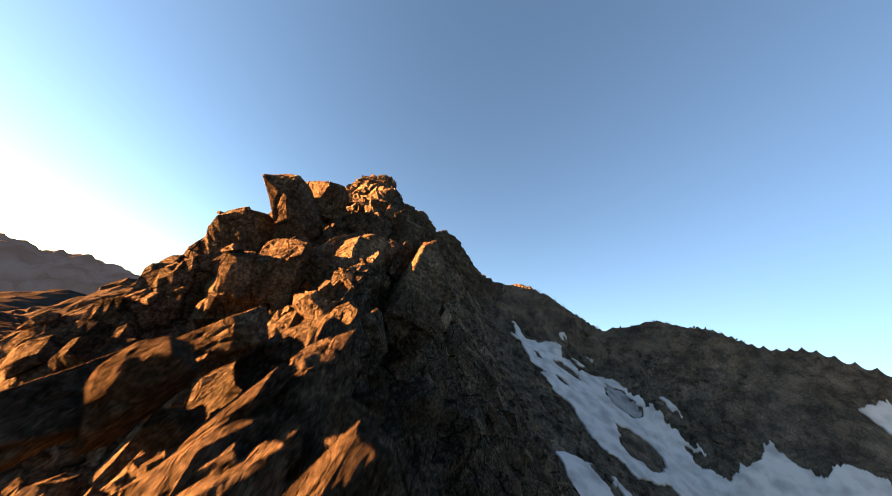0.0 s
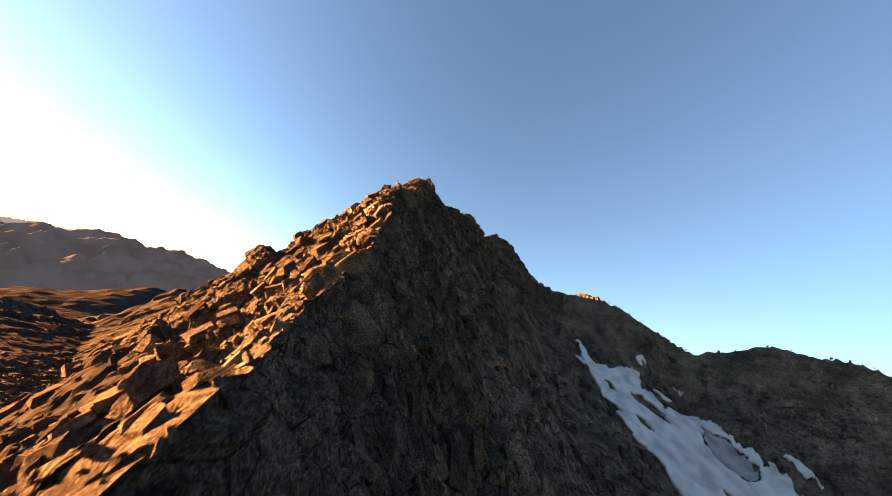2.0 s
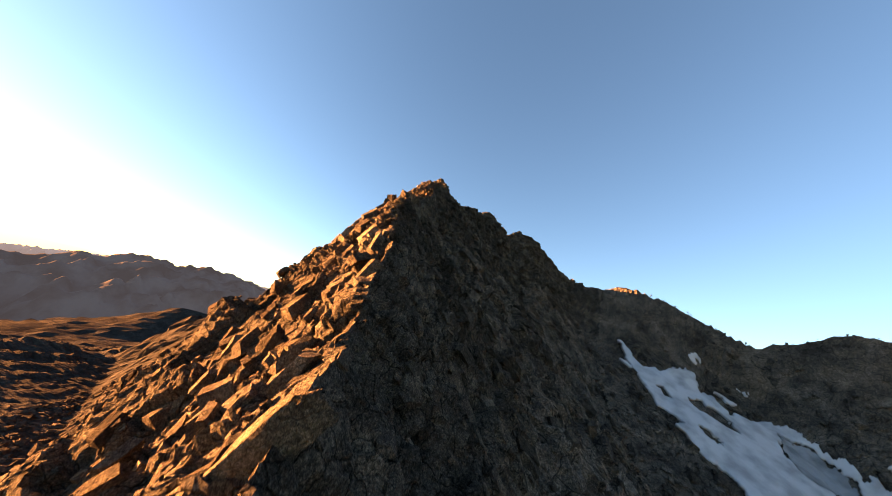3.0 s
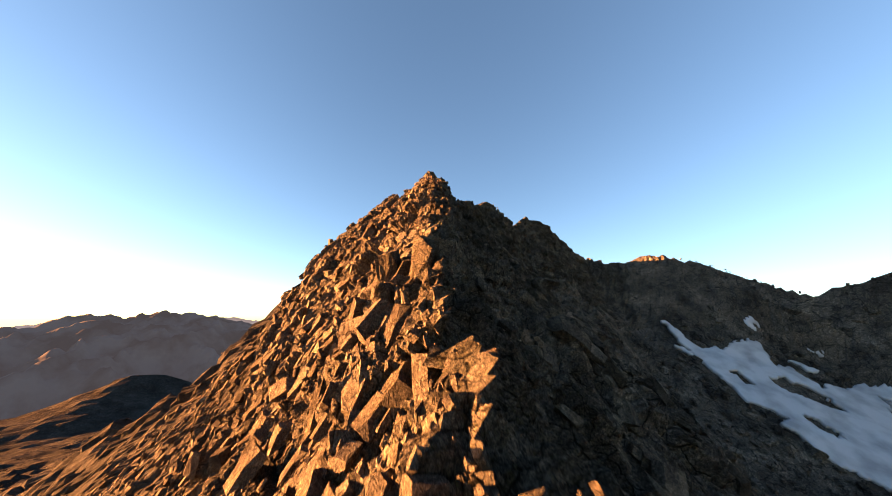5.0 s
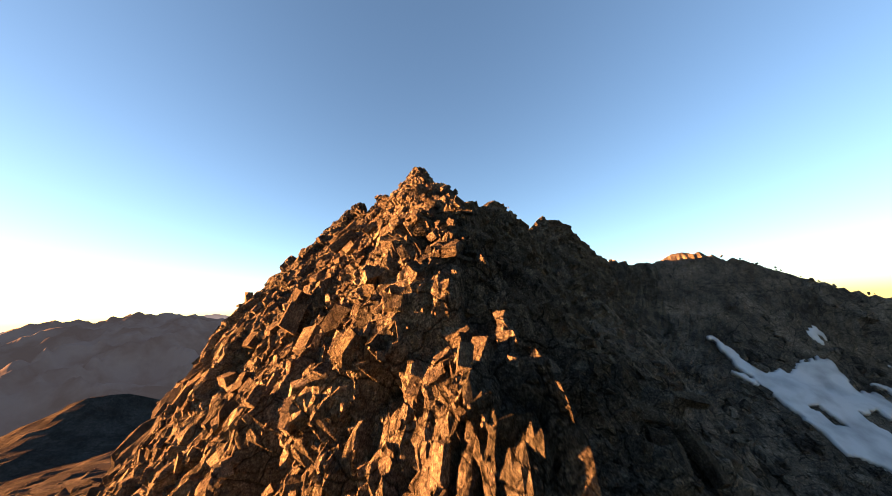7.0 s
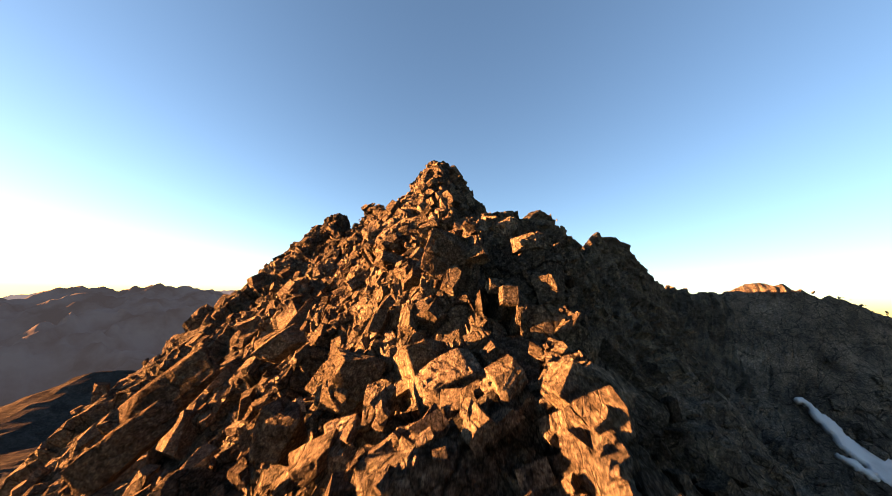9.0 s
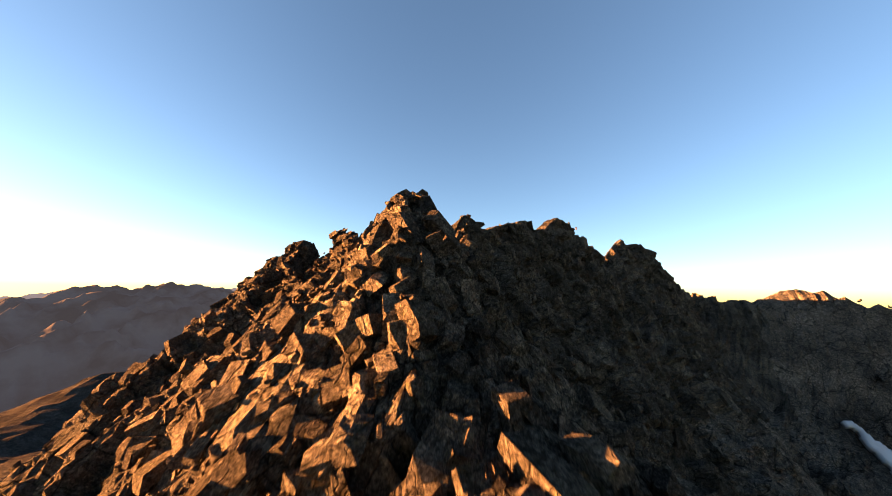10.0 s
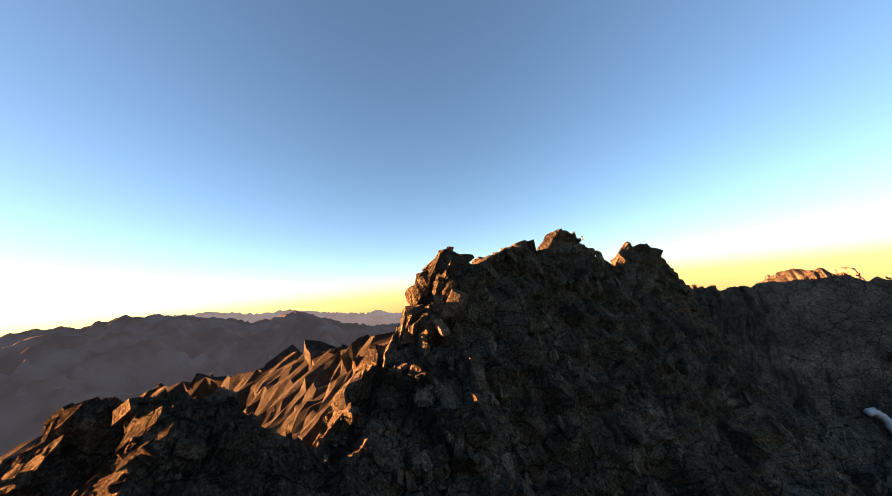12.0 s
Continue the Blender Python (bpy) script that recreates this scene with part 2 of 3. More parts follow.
def facets(p, size, seed, along=None, stretch=1.7):
    """Relief of jointed rock: space is split into irregular cells, longer along the given way; each cell shows one flat face of its own height and tilt. Also how near the next joint lies."""
    q = p / size
    if along is not None:
        q = q - along * (np.sum(q * along, -1, keepdims=True) * (1 - 1 / np.where(along[..., :1] < 0, np.float32(stretch), np.float32(1 + (stretch - 1) * 0.45))))
    q = q.astype(np.float32)
    i0 = np.floor(q)
    best, second = np.full(q.shape[:-1], 9e9, np.float32), np.full(q.shape[:-1], 9e9, np.float32)
    out = np.zeros(q.shape[:-1], np.float32)
    for a in (-1, 0, 1):
        for b in (-1, 0, 1):
            for c in (-1, 0, 1):
                key = (i0[..., 0] + a) * 127.1 + (i0[..., 1] + b) * 311.7 + (i0[..., 2] + c) * 74.7 + seed * 19.19
                r = np.sin(key) * 43758.547
                r1 = r - np.floor(r)
                r2 = r1 * 57.31 % 1.0
                r3 = r2 * 91.73 % 1.0
                dx, dy, dz = q[..., 0] - i0[..., 0] - a - r1, q[..., 1] - i0[..., 1] - b - r2, q[..., 2] - i0[..., 2] - c - r3
                d = dx * dx + dy * dy + dz * dz
                near = d < best
                second = np.where(near, best, np.minimum(second, d))
                best = np.where(near, d, best)
                t1, t2, t3 = r1 * 37.7 % 1.0, r2 * 43.1 % 1.0, r3 * 29.9 % 1.0
                face = (r3 * 71.3 % 1.0 - 0.5) * 0.9 + ((t1 - 0.5) * dx + (t2 - 0.5) * dy + (t3 - 0.5) * dz) * 1.5
                out = np.where(near, face, out)
    return out, np.sqrt(second) - np.sqrt(best)


def grid_mesh(name, x, y, z, material, keep=None):
    """A sheet over the arrays x, y, z."""
    rows, cols = x.shape
    me = bpy.data.meshes.new(name)
    idx = np.arange(rows * cols).reshape(rows, cols)
    quads = np.stack([idx[:-1, :-1], idx[:-1, 1:], idx[1:, 1:], idx[1:, :-1]], -1).reshape(-1, 4)
    if keep is not None:
        quads = quads[(keep[:-1, :-1] & keep[:-1, 1:] & keep[1:, 1:] & keep[1:, :-1]).ravel()]
    co = np.stack([x, y, z], -1).reshape(-1, 3)
    used, inverse = np.unique(quads, return_inverse=True)
    quads, co = inverse.reshape(-1, 4), co[used]
    me.vertices.add(len(co))
    me.vertices.foreach_set("co", co.astype(np.float32).ravel())
    me.loops.add(quads.size)
    me.loops.foreach_set("vertex_index", quads.astype(np.int32).ravel())
    me.polygons.add(len(quads))
    me.polygons.foreach_set("loop_start", np.arange(0, quads.size, 4, dtype=np.int32))
    me.polygons.foreach_set("use_smooth", np.zeros(len(quads), dtype=bool))
    me.update(calc_edges=True)
    me.materials.append(material)
    return new(name, me)


def graded(inner_from, inner_to, step, out_from, out_to, growth):
    a = list(np.arange(inner_from, inner_to, step))
    s, v = step, a[-1]
    while v < out_to:
        s *= growth
        v += s
        a.append(v)
    s, v = step, a[0]
    while v > out_from:
        s *= growth
        v -= s
        a.insert(0, v)
    return np.array(a)


def rough(x, y, z, n):
    """How far the rock stands off the smooth land at x, y, z that faces n."""
    off = x - crest_x(y)
    scree = np.clip((-off - 24) / 25, 0, 1) * np.clip((95 - y) / 50, 0, 1)
    far = np.clip(np.abs(off) / 150, 0, 1)
    bench = np.clip((-off - 60) / 60, 0, 1) * np.clip((170 - y) / 60, 0, 1)
    low = np.clip((16 - z) / 16, 0, 1) * np.clip((-off - 10) / 10, 0, 1)
    bed = np.clip((off - 45) / 20, 0, 1) * np.clip((68 - z) / 10, 0, 1) * np.clip((y - 80) / 20, 0, 1)
    plain = 1 - 0.5 * np.clip((-off - 120) / 60, 0, 1)
    big = plain * broken(x, y, 26, 31, 0.6, 1.6) * 6 * far * (1 - 0.75 * bench) + plain * (1 - 0.6 * np.clip(off / 150, 0, 1)) * broken(x, y, 70, 37, 0.2, 1.5) * 12 * np.clip((np.abs(off) - 90) / 200, 0, 1) * (1 - 0.6 * bench)
    knobs = np.clip((-off - 130) / 60, 0, 1) * np.clip((900 + off) / 100, 0, 1) * (broken(x, y, 34, 81, 0.7, 1.4) * 2.2 + broken(x, y, 15, 83, 0.4, 1.3) * 1.4)
    big = big * (1 - 0.6 * np.clip(off / 80, 0, 1)) * (1 - 0.8 * np.clip((-off - 20) / 20, 0, 1) * np.clip((450 + off) / 60, 0, 1))
    near = np.clip(1.2 - np.abs(off) / 12, 0, 1)
    start = np.clip((12 - y) / 6, 0, 1) * np.clip(1.3 - np.abs(off) / 14, 0, 1)
    top = np.clip((y - 132) / 12, 0, 1) * np.clip(1.8 - np.abs(off) / 16, 0, 1) * np.clip((200 - y) / 10, 0, 1)
    tower = np.clip((y - 186) / 8, 0, 1) * np.clip((262 - y) / 10, 0, 1) * np.clip(1 - np.abs(off) / 40, 0, 1)
    p = np.stack([x, y, z], -1).astype(np.float32)
    # the joints run down the fall of the slope, on either side a little forward
    fall = np.where(off[..., None] < 0, np.array((-0.60, -0.12, -0.79)), np.array((0.52, 0.10, -0.85))).astype(np.float32)
    f1, e1 = facets(p, 7.5, 3, fall, 1.8)
    f2, e2 = facets(p, 3.1, 7, fall, 1.9)
    f3, e3 = facets(p, 1.35, 11, fall, 1.7)
    f4, e4 = facets(p, 0.55, 17, fall, 1.5)
    # sound slabs here, broken rock there
    whole = np.clip(0.5 + 1.3 * waves(x + 0.4 * z, y - 0.5 * z, 16, 77) + 0.35 * top, 0.0, 1.0)
    slab = np.clip((y - 13) / 6, 0, 1) * np.clip((70 - y) / 12, 0, 1) * np.clip((off + 2.5) / 2, 0, 1) * np.clip((26 - off) / 8, 0, 1)
    spur = np.clip((-off - 5) / 10, 0, 1) * np.clip((y - 200) / 12, 0, 1) * np.clip((340 - y) / 20, 0, 1)
    f2, f3, f4 = f2 * (1 - 0.55 * slab), f3 * (1 - 0.7 * slab), f4 * (1 - 0.6 * slab)
    fine = f1 * (2.6 - 1.7 * near) * (1 - 0.4 * top) + f2 * (1.35 + 0.15 * top) + f3 * (0.75 - 0.45 * whole) + f4 * (0.30 - 0.22 * whole) * np.clip(2 - np.abs(off) / 20, 0, 1)
    fine = fine - 0.5 * np.clip(1 - e1 / 0.05, 0, 1) - 0.45 * np.clip(1 - e2 / 0.07, 0, 1) - 0.2 * np.clip(1 - e3 / 0.10, 0, 1)
    summit = np.clip((y - 153) / 6, 0, 1) * np.clip((178 - y) / 6, 0, 1) * np.clip(2 - np.abs(off) / 6, 0, 1)
    fine = fine * (1 - 0.55 * start) * (1 - 0.5 * summit) * (1 - 0.75 * np.clip((off - 60) / 60, 0, 1)) - 0.5 * start
    cap = 0.65 * np.clip(1.4 - np.hypot(x - 86, y - 287) / 30, 0, 1)
    big, fine = big * (1 - cap), fine * (1 - cap)
    return (1 - np.maximum(0.7 * scree, 0.55 * low)) * fine * (1 - 0.3 * far) * (1 - 0.92 * bed) + big * (1 - 0.8 * low) * (1 - 0.9 * bed) + tower * f2 * 1.0 + knobs + spur * (f1 * 1.5 + broken(x, y, 10, 23, 0.93, 2.6) * 4.0)


ys = graded(-7, 214, 0.27, -900, 2600, 1.03)
us = graded(-14, 8, 0.19, -2600, 1400, 1.023)
U, Y = np.meshgrid(us, ys)
X = U + crest_x(Y) * np.clip(1 - np.abs(U) / 400, 0, 1)


def surface(x, y):
    """Places on the broken rock above x, y, and the way that the land faces there."""
    z, e = land(x, y), 0.6
    gx, gy = (z - land(x + e, y)) / e, (z - land(x, y + e)) / e
    n = np.stack([gx, gy, np.ones_like(gx)], -1) / np.sqrt(gx * gx + gy * gy + 1)[..., None]
    return np.stack([x, y, z], -1) + n * rough(x, y, z, n)[..., None], n


S, _ = surface(X, Y)
ground = grid_mesh("ground", S[..., 0], S[..., 1], S[..., 2], ROCK)
# loose gravel covers the apron, the valley and the spur, its dark tone dimming them; paler hazed rock lies round the
# basin
ground.data.materials.append(DIMMED_GRAVEL)
ground.data.materials.append(HAZED_ROCK)
height, out = land(X, Y), crest_x(Y) - X
loose = (height < 9 + 5 * broken(X, Y, 14, 71)) & (out > 13) | (out > 28) & (height < -36 + 0.827 * X + 0.893 * Y + 6 * broken(X, Y, 9, 72)) | (out > 8) & (Y > 203)
kinds = np.where(loose, 1, np.where(-out > 26 + 14 * broken(X, Y, 20, 73), 2, 0))
ground.data.polygons.foreach_set("material_index", kinds[:-1, :-1].astype(np.int32).ravel())
tagged(ground, "fractured brown-grey rock ridge and mountain slopes", "ground", kind="structure")


# ---- snow in the shaded basin ----
def inside(x, y, ring):
    hit = np.zeros(x.shape, bool)
    for (ax, ay), (bx, by) in zip(ring, ring[1:] + ring[:1]):
        cross = (ay > y) != (by > y)
        hit ^= cross & (x < (bx - ax) * (y - ay) / (by - ay + 1e-9) + ax)
    return hit


def snow_patch(name, ring, step, label, rocks=()):
    """Old snow inside a ring of the plan; rocks: rings where bare rock comes through."""
    rx, ry = [p[0] for p in ring], [p[1] for p in ring]
    x, y = np.meshgrid(np.arange(min(rx) - 3, max(rx) + 3, step), np.arange(min(ry) - 3, max(ry) + 3, step))
    wx, wy = x + waves(x, y, 9, 5) * 0.9 + waves(x, y, 3, 8) * 0.5, y + waves(x, y, 9, 6) * 0.9 + waves(x, y, 3, 9) * 0.5
    keep = inside(wx, wy, ring) & (waves(x * 0.8 + y * 0.5, y * 1.6 - x * 1.1, 13, 12) < 2.15)
    for rock in rocks:
        keep &= ~inside(wx, wy, rock)
    # the snow lies smooth over the hollows of the rock
    z = land(x, y) + 1.6 + waves(x, y, 30, 3) * 0.6 + waves(x, y, 6, 4) * 0.12
    ob = grid_mesh(name, x, y, z, SNOW, keep)
    ob.data.polygons.foreach_set("use_smooth", np.ones(len(ob.data.polygons), dtype=bool))
    solid = ob.modifiers.new("thickness", "SOLIDIFY")
    solid.thickness, solid.offset = 1.6, -1
    return tagged(ob, label, "snow", "snow patches", "structure")


UPPER_EDGE = [(71, 271), (75, 269), (79, 262), (84, 258), (90, 258), (99, 261), (105, 260), (112, 262), (110, 253), (116, 254), (119, 243), (130, 245), (140, 250), (149, 244), (157, 226), (166, 212), (179, 194), (168, 204), (170, 198)]
FAR_END = [(180, 188), (198, 189), (206, 192), (210, 184), (211, 180), (218, 173), (223, 174), (228, 171), (238, 163), (234, 158), (192, 172), (145, 176)]
LOWER_EDGE = [(143, 182), (131, 178), (121, 177), (117, 182), (109, 185), (104, 190), (99, 208), (91, 213), (85, 220), (85, 224), (89, 226), (79, 232), (77, 243), (74, 253), (73, 262)]
ICE = [(139, 242), (147, 240), (152, 231), (154, 221), (145, 220), (137, 222), (134, 230)]
snow_patch("snowfield", UPPER_EDGE + FAR_END + LOWER_EDGE, 0.6, "blue-white shaded snowfield in the rocky basin",
           ([(129, 208), (137, 207), (146, 204), (150, 198), (146, 191), (136, 185), (125, 190), (123, 195)],
            [(100, 244), (105, 246), (110, 243), (116, 240), (117, 234), (113, 233), (107, 236), (102, 238)],
            [(96, 228), (100, 228), (104, 222), (100, 222)], [(85, 245), (88, 245), (90, 240), (87, 240)], ICE))
SNOWS = [UPPER_EDGE + FAR_END + LOWER_EDGE]
for ring, label in (([(78, 173), (88, 175), (94, 173), (99, 169), (103, 163), (90, 157), (82, 157), (79, 165)], "snow patch in the gully below the face"),
                    ([(105, 173), (109, 170), (113, 167), (108, 164)], "narrow white snow patch on shaded rock"),
                    ([(164, 222), (169, 222), (171, 218), (175, 211), (171, 213)], "narrow white snow patch on shaded rock"),
                    ([(250, 179), (265, 176), (262, 168), (254, 170)], "white snow patch below the far rim"),
                    ([(110, 267), (115, 270), (118, 268), (115, 265)], "small white snow patch on shaded rock"),
                    ([(134, 262), (138, 262), (140, 259), (136, 260)], "small white snow patch on shaded rock"),
                    ([(118, 257), (124, 256), (130, 253), (124, 251)], "narrow white snow patch on shaded rock"),
                    ([(67, 258), (71, 255), (76, 253), (72, 250)], "narrow white snow patch on shaded rock")):
    snow_patch("snow_patch", ring, 0.5, label)
    SNOWS.append(ring)
# bare glacier ice, ribbed by the flow
x, y = np.meshgrid(np.arange(130, 158, 0.35), np.arange(216, 246, 0.35))
rib = 0.25 * np.sin((0.8 * x + 0.35 * y + waves(x, y, 14, 21) * 1.2) * 2.6)
ice = grid_mesh("ice_patch", x, y, land(x, y) + 1.0 + rib + waves(x, y, 9, 22) * 0.3, ICE_SKIN, inside(x + waves(x, y, 5, 8), y + waves(x, y, 5, 9), ICE))
tagged(ice, "ribbed grey-blue ice bare of snow", "ice", "snow patches", "structure")


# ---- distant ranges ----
# faint even emission laid over the far mountains to paint the air's haze
def haze_material(name, colour, haze_glow):
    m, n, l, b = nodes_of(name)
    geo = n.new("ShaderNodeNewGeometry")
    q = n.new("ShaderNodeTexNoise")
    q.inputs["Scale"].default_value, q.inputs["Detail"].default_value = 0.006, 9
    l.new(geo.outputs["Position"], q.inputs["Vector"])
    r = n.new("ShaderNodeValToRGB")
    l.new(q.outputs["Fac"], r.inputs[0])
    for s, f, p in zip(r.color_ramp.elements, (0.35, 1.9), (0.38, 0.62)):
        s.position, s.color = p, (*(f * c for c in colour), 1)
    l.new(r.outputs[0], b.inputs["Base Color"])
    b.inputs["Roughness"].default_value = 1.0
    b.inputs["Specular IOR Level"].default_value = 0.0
    b.inputs["Emission Color"].default_value = (*haze_glow, 1)
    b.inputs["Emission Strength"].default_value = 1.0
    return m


def far_range(name, profile, near, far, foot, colour, haze_glow, spurs, label, seed):
    """A range far off: profile gives azimuth (degrees to the left of +y) and the crest's height in metres."""
    az_ = np.radians(np.linspace(profile[0][0], profile[-1][0], 420))
    r = np.linspace(near, far + 350, 90)
    A, Rr = np.meshgrid(az_, r)
    top = np.interp(-A, [-radians(p[0]) for p in profile], [p[1] for p in profile])
    x, y = -np.sin(A) * Rr, np.cos(A) * Rr
    f = np.clip((Rr - near) / (far - near), 0, 1)
    back_ = np.clip((Rr - far) / 350, 0, 1)
    ridges = 1 - np.abs(waves(x, y, spurs, seed))
    small = 1 - np.abs(waves(x, y, spurs * 0.35, seed + 1))
    body = foot + (top - foot) * (f ** 1.15)
    z = body + (ridges - 0.6) * 150 * np.abs(np.sin(f * 3.14159)) ** 0.8 + (small - 0.6) * 50 * np.abs(np.sin(f * 0.94 * 3.14159)) ** 0.6 + waves(x, y, spurs * 0.12, seed + 2) * 7 - back_ * 260
    ob = grid_mesh(name, x, y, z, haze_material(name, colour, haze_glow))
    ob.data.polygons.foreach_set("use_smooth", np.ones(len(ob.data.polygons), dtype=bool))
    return tagged(ob, label, "mountains", kind="structure")


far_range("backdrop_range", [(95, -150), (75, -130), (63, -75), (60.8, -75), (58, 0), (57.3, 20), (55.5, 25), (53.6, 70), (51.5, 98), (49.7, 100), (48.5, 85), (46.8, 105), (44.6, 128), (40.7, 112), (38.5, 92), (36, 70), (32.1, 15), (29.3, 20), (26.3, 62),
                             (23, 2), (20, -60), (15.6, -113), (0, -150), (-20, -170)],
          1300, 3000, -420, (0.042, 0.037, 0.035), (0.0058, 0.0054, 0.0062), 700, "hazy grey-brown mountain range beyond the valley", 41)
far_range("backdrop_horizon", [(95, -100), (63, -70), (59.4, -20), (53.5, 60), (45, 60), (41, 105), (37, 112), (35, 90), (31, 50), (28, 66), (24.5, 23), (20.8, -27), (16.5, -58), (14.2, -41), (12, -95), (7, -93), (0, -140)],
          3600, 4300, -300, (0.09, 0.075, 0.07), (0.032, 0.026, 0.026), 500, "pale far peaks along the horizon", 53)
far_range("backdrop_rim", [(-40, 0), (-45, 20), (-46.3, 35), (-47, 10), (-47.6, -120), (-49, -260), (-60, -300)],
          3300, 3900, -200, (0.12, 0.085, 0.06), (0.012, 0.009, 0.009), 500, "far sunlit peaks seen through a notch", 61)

# ---- angular blocks ----
def hewn(bm, rng, cuts, deep, square=0.86):
    """A skewed, slightly tapering box about 1 m across with some corners and edges split off along flat planes."""
    sx, sy, taper = rng.uniform(-0.22, 0.22), rng.uniform(-0.22, 0.22), rng.uniform(0.72, 1.0)
    for cx in (-1, 1):
        for cy in (-1, 1):
            for cz in (-1, 1):
                t = taper if cz > 0 else 1.0
                bm.verts.new((0.5 * cx * t * rng.uniform(square, 1.0) + sx * cz * 0.5, 0.5 * cy * t * rng.uniform(square, 1.0) + sy * cz * 0.5, 0.5 * cz * rng.uniform(square, 1.0)))
    bmesh.ops.convex_hull(bm, input=bm.verts[:])
    bmesh.ops.dissolve_limit(bm, angle_limit=radians(14), verts=bm.verts[:], edges=bm.edges[:])
    for _ in range(cuts):
        n = Vector([rng.choice((-1, 1)) * rng.uniform(0.15, 1.0) for _ in range(3)]).normalized()
        reach = max(v.co.dot(n) for v in bm.verts)
        g = bm.verts[:] + bm.edges[:] + bm.faces[:]
        out = bmesh.ops.bisect_plane(bm, geom=g, dist=1e-5, plane_co=n * reach * rng.uniform(*deep), plane_no=n, clear_outer=True)
        edges = [q for q in out["geom_cut"] if isinstance(q, bmesh.types.BMEdge)]
        if len(edges) > 2:
            bmesh.ops.contextual_create(bm, geom=edges)


def block_mesh(name, rng, cuts=4):
    """An angular block about 1 m across."""
    bm = bmesh.new()
    hewn(bm, rng, cuts, (0.66, 0.9))
    bmesh.ops.triangulate(bm, faces=[f for f in bm.faces if len(f.verts) > 4])
    bmesh.ops.recalc_face_normals(bm, faces=bm.faces[:])
    me = bpy.data.meshes.new(name)
    bm.to_mesh(me)
    bm.free()
    return me


rng = random.Random(7)
SHAPES = [block_mesh("boulder", rng, 2 + k % 4) for k in range(24)]
for me in SHAPES:
    me.materials.append(BLOCK)


def parts_of(me):
    co = np.zeros(len(me.vertices) * 3, np.float32)
    me.vertices.foreach_get("co", co)
    me.calc_loop_triangles()
    tri = np.zeros(len(me.loop_triangles) * 3, np.int32)
    me.loop_triangles.foreach_get("vertices", tri)
    return co.reshape(-1, 3), tri.reshape(-1, 3)


RAW = [parts_of(me) for me in SHAPES]


def turn_of(n, lean, rng_):
    """A turn for a block on ground facing n: its long side runs down the slope, more or less."""
    n = Vector(n)
    down = Vector((n.x, n.y, -0.001)) if n.xy.length > 0.02 else Vector((1, 0, 0))
    down = (down - n * down.dot(n)).normalized()
    side = n.cross(down)
    m = Matrix((down, side, n)).transposed()
    return m @ Euler([rng_.gauss(0, lean), rng_.gauss(0, lean), rng_.gauss(0, lean * 1.5)]).to_matrix()


def scatter(count, y_from, y_to, u_from, u_to, big, small, shape, lean, seed, bias=1.0):
    """Blocks strewn over a stretch of the ridge: (place, turn, size) for each."""
    r = random.Random(seed)
    u = np.array([u_from + (u_to - u_from) * r.random() ** bias for _ in range(count)])
    y = np.array([r.uniform(y_from, y_to) for _ in range(count)])
    p, n = surface(crest_x(y) + u, y)
    out = []
    for k in range(count):
        s = small + (big - small) * r.random() ** 4
        size = Vector((s * shape[0] * r.uniform(0.8, 1.3), s * shape[1] * r.uniform(0.7, 1.2), s * shape[2] * r.uniform(0.7, 1.3)))
        out.append((Vector(p[k]) + Vector(n[k]) * size.z * 0.12, turn_of(n[k], lean, r), size))
    # the edge of the flank runs clean here
    return [b for b in out if math.hypot(b[0].x + 68, b[0].y - 174) > 3.5 or max(b[2]) < 1.0]


def strewn(name, blocks, material, label):
    """Many blocks as one object."""
    cos, tris, base = [], [], 0
    for k, (p, m, s) in enumerate(blocks):
        co, tri = RAW[k % len(RAW)]
        cos.append((co * np.array(s, np.float32)) @ np.array(m.transposed(), np.float32) + np.array(p, np.float32))
        tris.append(tri + base)
        base += len(co)
    co, tri = np.concatenate(cos), np.concatenate(tris)
    me = bpy.data.meshes.new(name)
    me.vertices.add(len(co))
    me.vertices.foreach_set("co", co.ravel())
    me.loops.add(tri.size)
    me.loops.foreach_set("vertex_index", tri.astype(np.int32).ravel())
    me.polygons.add(len(tri))
    me.polygons.foreach_set("loop_start", np.arange(0, tri.size, 3, dtype=np.int32))
    me.polygons.foreach_set("use_smooth", np.zeros(len(tri), dtype=bool))
    me.update(calc_edges=True)
    me.materials.append(material)
    return tagged(new(name, me), label, "rocks", kind="stuff")


strewn("crest_rubble", scatter(900, -8, 44, -9, 0.5, 0.8, 0.2, (1.7, 1.0, 0.7), 0.25, 1) + scatter(900, 44, 126, -9, -1.2, 1.9, 0.3, (1.7, 1.0, 0.7), 0.22, 41) + scatter(250, 126, 146, -9, 0, 1.0, 0.3, (1.7, 1.0, 0.7), 0.25, 42), BLOCK, "broken angular blocks piled along the crest")
strewn("small_rubble", scatter(4500, -7, 188, -9, 2.5, 0.45, 0.1, (1.3, 1.0, 0.7), 0.45, 8) + scatter(7000, 85, 172, -16, 1, 0.6, 0.12, (1.4, 1.0, 0.7), 0.4, 9), BLOCK, "small broken stones lying between the blocks")
strewn("summit_rubble", scatter(3000, 154, 174, -6, 4, 0.6, 0.12, (1.4, 1.0, 0.7), 0.4, 16) + scatter(2600, 136, 192, -17, 2, 0.8, 0.15, (1.5, 1.0, 0.7), 0.35, 14), BLOCK, "sharp broken stones heaped round the summit")
